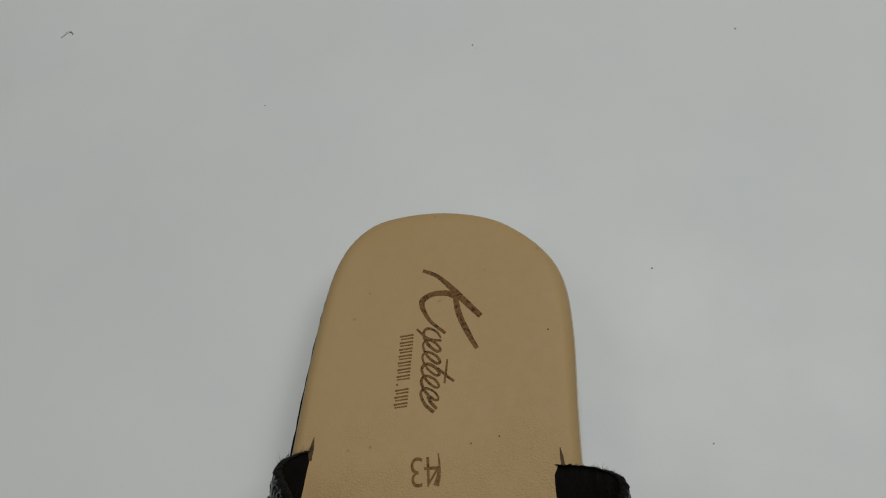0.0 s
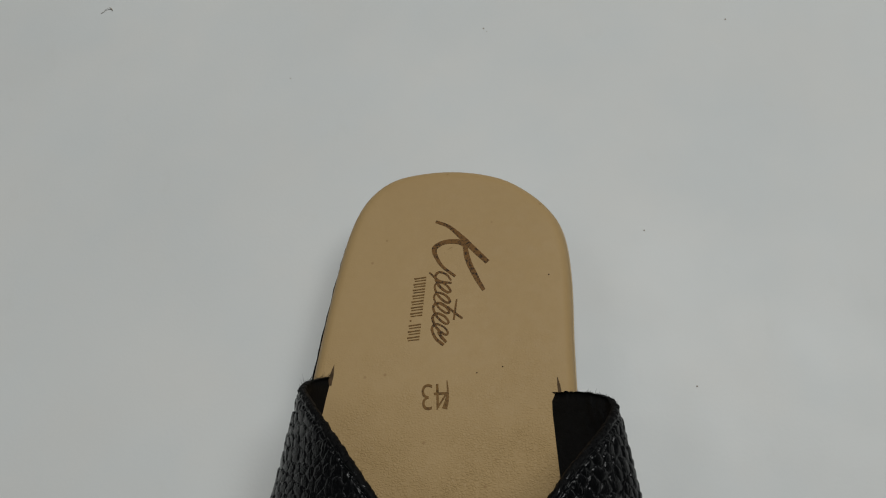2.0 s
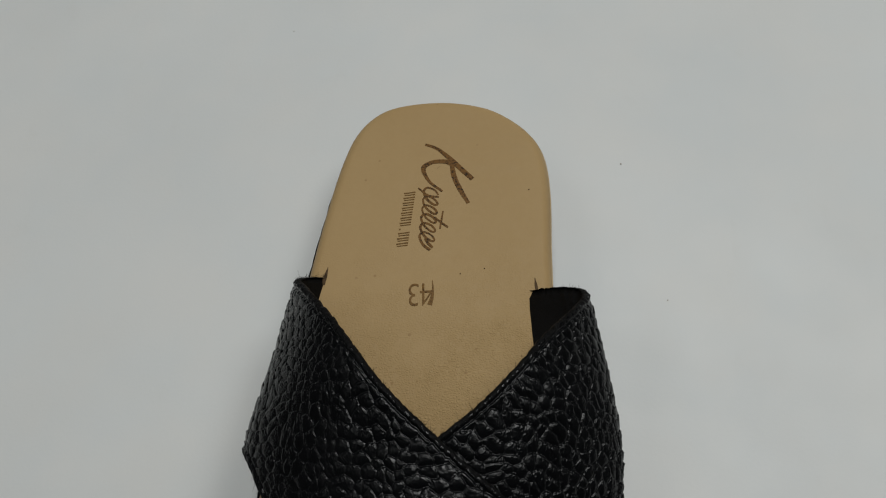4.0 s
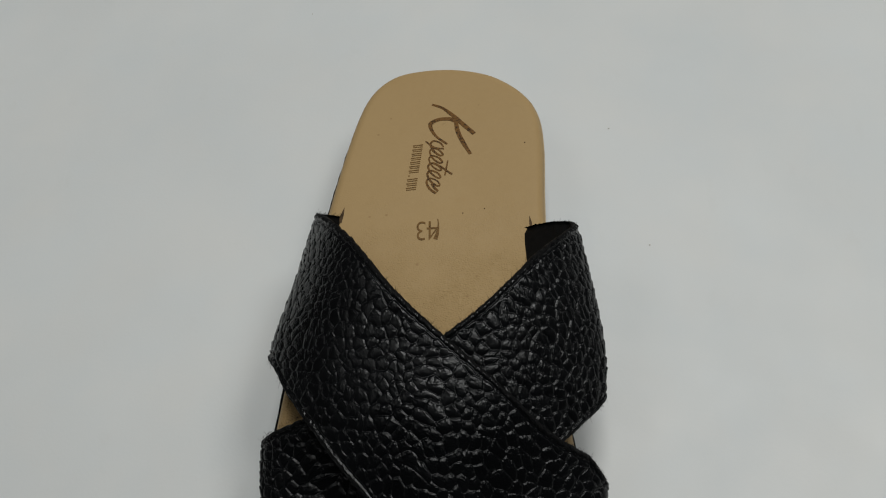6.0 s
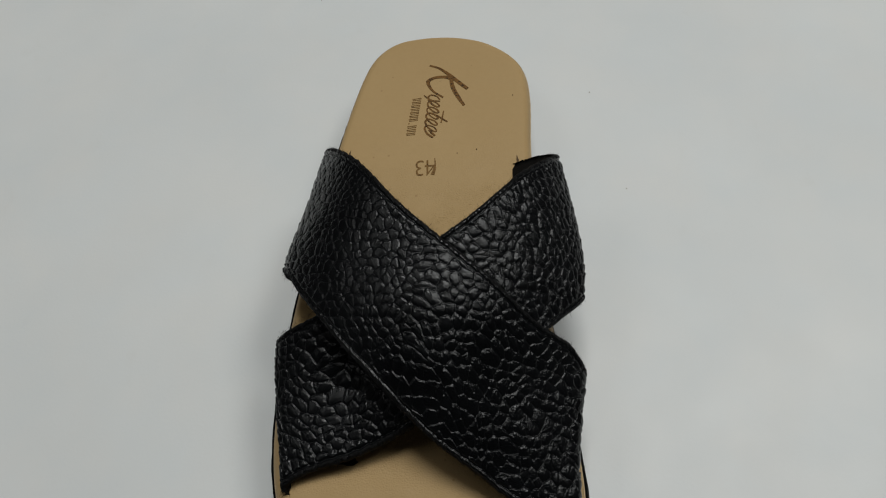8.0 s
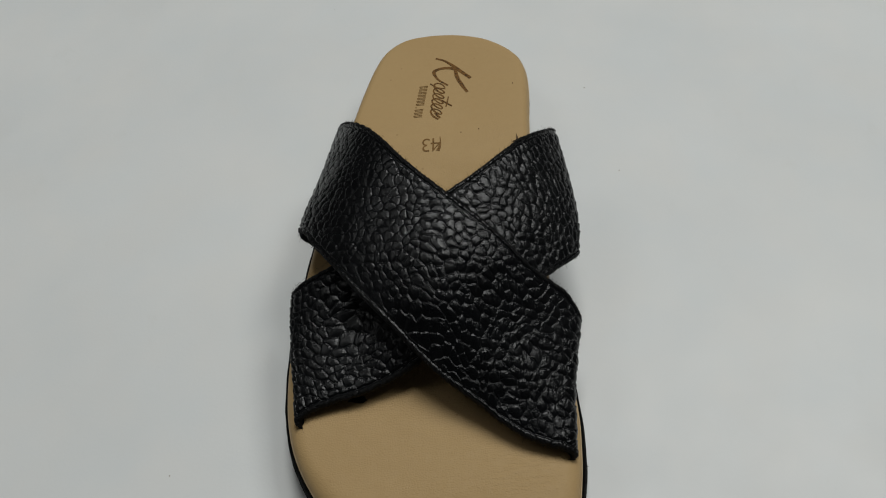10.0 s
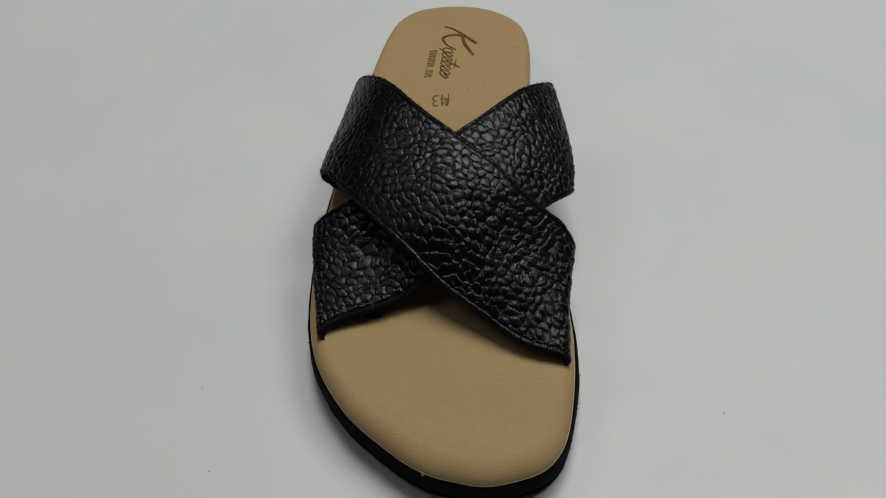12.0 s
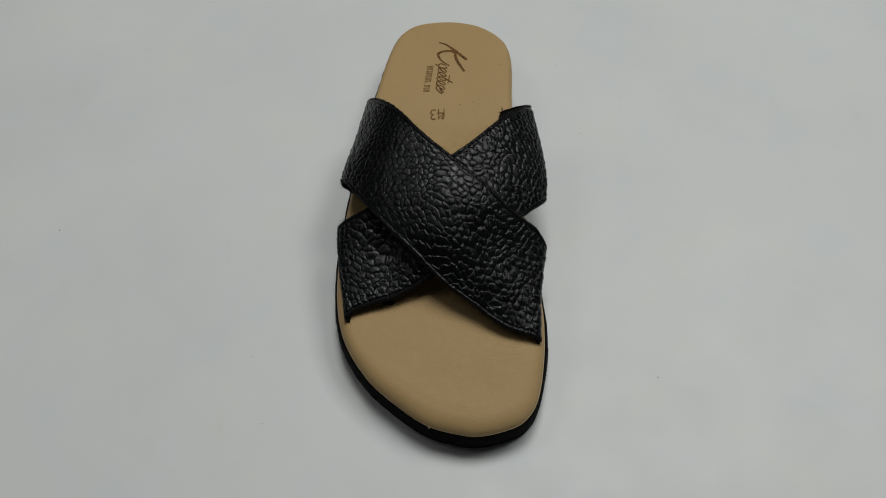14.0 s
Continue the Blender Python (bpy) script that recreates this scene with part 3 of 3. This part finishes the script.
def fuzz(parent, us, hi, lo, level, seed):
    """Short loose fibres along the cut edges."""
    rng = random.Random(int(seed))
    verts, faces = [], []
    for _ in range(1300):
        u = rng.uniform(0.03, 0.97)
        top = rng.random() < 0.5
        y = float(np.interp(u, us, hi if top else lo))
        p = Vector(arch(np.array([u]), np.array([y]))[0])
        n = Vector(arch_normal(np.array([u]), np.array([y]))[0])
        p += n * (float(np.interp(u, us, level)) + rng.uniform(-0.0006, 0.0010))
        way = (Vector((rng.uniform(-1.1, 1.1), 1 if top else -1, 0)) + n * rng.uniform(-0.2, 0.7)).normalized()
        bend = Vector((rng.uniform(-1, 1), rng.uniform(-1, 1), rng.uniform(-1, 1))) * 0.35
        size = rng.uniform(0.0002, 0.0009) * (2.6 if rng.random() < 0.12 else 1)
        thin = rng.uniform(0.00005, 0.00010)
        side = way.cross(n).normalized() * thin
        base = len(verts)
        for s in (0.0, 0.5, 1.0):
            q = p + (way + bend * s) * size * s
            for off in (side, n * thin, -side):
                verts.append(q + off * (1 - 0.75 * s))
        for k in range(2):
            for m in range(3):
                a, b = base + 3 * k + m, base + 3 * k + (m + 1) % 3
                faces.append((a, b, b + 3, a + 3))
    tagged(mesh_object("loose_fibres", verts, faces, SUEDE, parent, "short loose leather fibres"), kind="stuff")


strap("under", "black pebbled leather strap passing beneath the other", -0.0014)
strap("over", "black pebbled leather strap crossing on top", 0.0014)


# slits at which the straps enter the footbed
def slit(x0, y0, x1, y1, wide):
    stroke("strap_slit", [(x0, y0), ((x0 + x1) / 2, (y0 + y1) / 2), (x1, y1)], [0.00015, wide, wide], SLIT, bed,
           "short open cut in the leather", lift=0.00015, rag=0.3)


slit(-0.0398, 0.0720, -0.0412, 0.0650, 0.0013)
slit(0.0329, 0.0642, 0.0334, 0.0582, 0.0010)


# a scrap of black leather under the front of a strap, and a chip of glue on the rim
def flake(name, place, reach, material, parent, label, seed):
    rng = random.Random(seed)
    ring = [(reach[0] * rng.uniform(0.55, 1.1) * math.cos(a), reach[1] * rng.uniform(0.55, 1.1) * math.sin(a)) for a in np.linspace(0, 2 * math.pi, 14)[:-1]]
    verts = [on_bed(place[0] + x, place[1] + y, 0.0001) for x, y in ring]
    verts += [on_bed(place[0] + 0.85 * x, place[1] + 0.85 * y, 0.0005) for x, y in ring]
    n = len(ring)
    faces = grid_faces(2, n, closed_cols=True) + [tuple(range(n, 2 * n))]
    mesh_object(name, verts, faces, material, parent, label, smooth=False)


for k, (x, y) in enumerate([(0.0330, 0.1003), (0.0072, 0.0670), (0.0156, 0.0686)]):
    flake("dirt_speck", (x, y), (0.00022, 0.00018), SLIT, bed, "tiny dark speck on the leather", 20 + k)
flake("leather_scrap", (-0.0342, -0.0672), (0.0046, 0.0021), SUEDE, sandal, "torn black leather scrap", 4)


def crumbs():
    """Rough crumbs of foam along the cut rim of the sole."""
    rng = random.Random(12)
    verts, faces = [], []
    for _ in range(150):
        k = rng.randrange(len(RIM))
        x, y = RIM[k]
        z = float(spring(y)) + rng.uniform(0.003, 0.013)
        out = float(flare(x, y)) + 0.0001
        c = Vector((x - INWARD[k][0] * out, y - INWARD[k][1] * out, z))
        r = rng.uniform(0.0002, 0.00045) * (1.7 if rng.random() < 0.1 else 1)
        base = len(verts)
        for w in ((1, 0, 0), (-1, 0, 0), (0, 1, 0), (0, -1, 0), (0, 0, 1), (0, 0, -1)):
            verts.append(c + Vector(w) * r * rng.uniform(0.6, 1.3))
        faces += [tuple(base + i for i in f) for f in ((0, 2, 4), (2, 1, 4), (1, 3, 4), (3, 0, 4), (2, 0, 5), (1, 2, 5), (3, 1, 5), (0, 3, 5))]
    tagged(mesh_object("foam_crumbs", verts, faces, FOAM, sandal, "rough black foam crumbs on the sole rim", smooth=False), kind="stuff")


crumbs()
bm = bmesh.new()
bmesh.ops.create_icosphere(bm, subdivisions=2, radius=0.0011, matrix=Matrix.Translation((-0.0125, -0.1343, 0.0186)) @ Matrix.Diagonal((0.55, 0.5, 1.3, 1)))
for v in bm.verts:
    v.co += noise.noise_vector(v.co * 1500) * 0.00025
me = bpy.data.meshes.new("glue_drop")
bm.to_mesh(me)
bm.free()
me.materials.append(CHIP)
chip = tagged(new("glue_drop", me), "small dried tan glue drop")
chip.parent = sandal

# ---- dust on the table ----
def hair():
    verts, ring = [], 5
    path = [(0, 0, 0.0002), (0.0014, 0.0010, 0.0004), (0.0028, 0.0022, 0.0007), (0.0041, 0.0026, 0.0008), (0.0050, 0.0019, 0.0004), (0.0052, 0.0012, 0.0002)]
    for x, y, z in path:
        for k in range(ring):
            a = 2 * math.pi * k / ring
            verts.append((-0.1640 + x + 0.0002 * math.cos(a), 0.2603 + y + 0.0002 * math.cos(a + 1), z + 0.0002 * math.sin(a)))
    faces = grid_faces(len(path), ring, closed_cols=True)
    tagged(mesh_object("fibre", verts, faces, DUST), "tiny curled brown fibre lying on white table", "fibre")


hair()


def speck(x, y, size, seed):
    bm = bmesh.new()
    bmesh.ops.create_icosphere(bm, subdivisions=2, radius=size)
    for v in bm.verts:
        v.co *= 1 + 0.35 * noise.noise(v.co * 2500 + Vector((seed, 0, 0)))
        v.co.z = max(v.co.z * 0.6 + size * 0.4, 0)
    me = bpy.data.meshes.new("dust_speck")
    bm.to_mesh(me)
    bm.free()
    me.materials.append(DUST)
    ob = new("dust_speck", me)
    ob.location = (x, y, 0)
    tagged(ob, "tiny dark dust speck on white table", "dust", "dust on the table")


for k, (x, y, size) in enumerate([(0.0156, 0.2339, 0.00035), (0.0170, 0.2322, 0.0002), (0.1202, 0.2288, 0.00035), (0.0730, 0.1299, 0.0003), (0.0836, 0.0677, 0.0003),
                                  (-0.0706, 0.2145, 0.00025), (-0.2427, 0.0064, 0.00045), (-0.1018, -0.1227, 0.0003), (-0.1122, -0.0838, 0.00025), (0.1081, -0.1029, 0.0003)]):
    speck(x, y, size, k * 7)
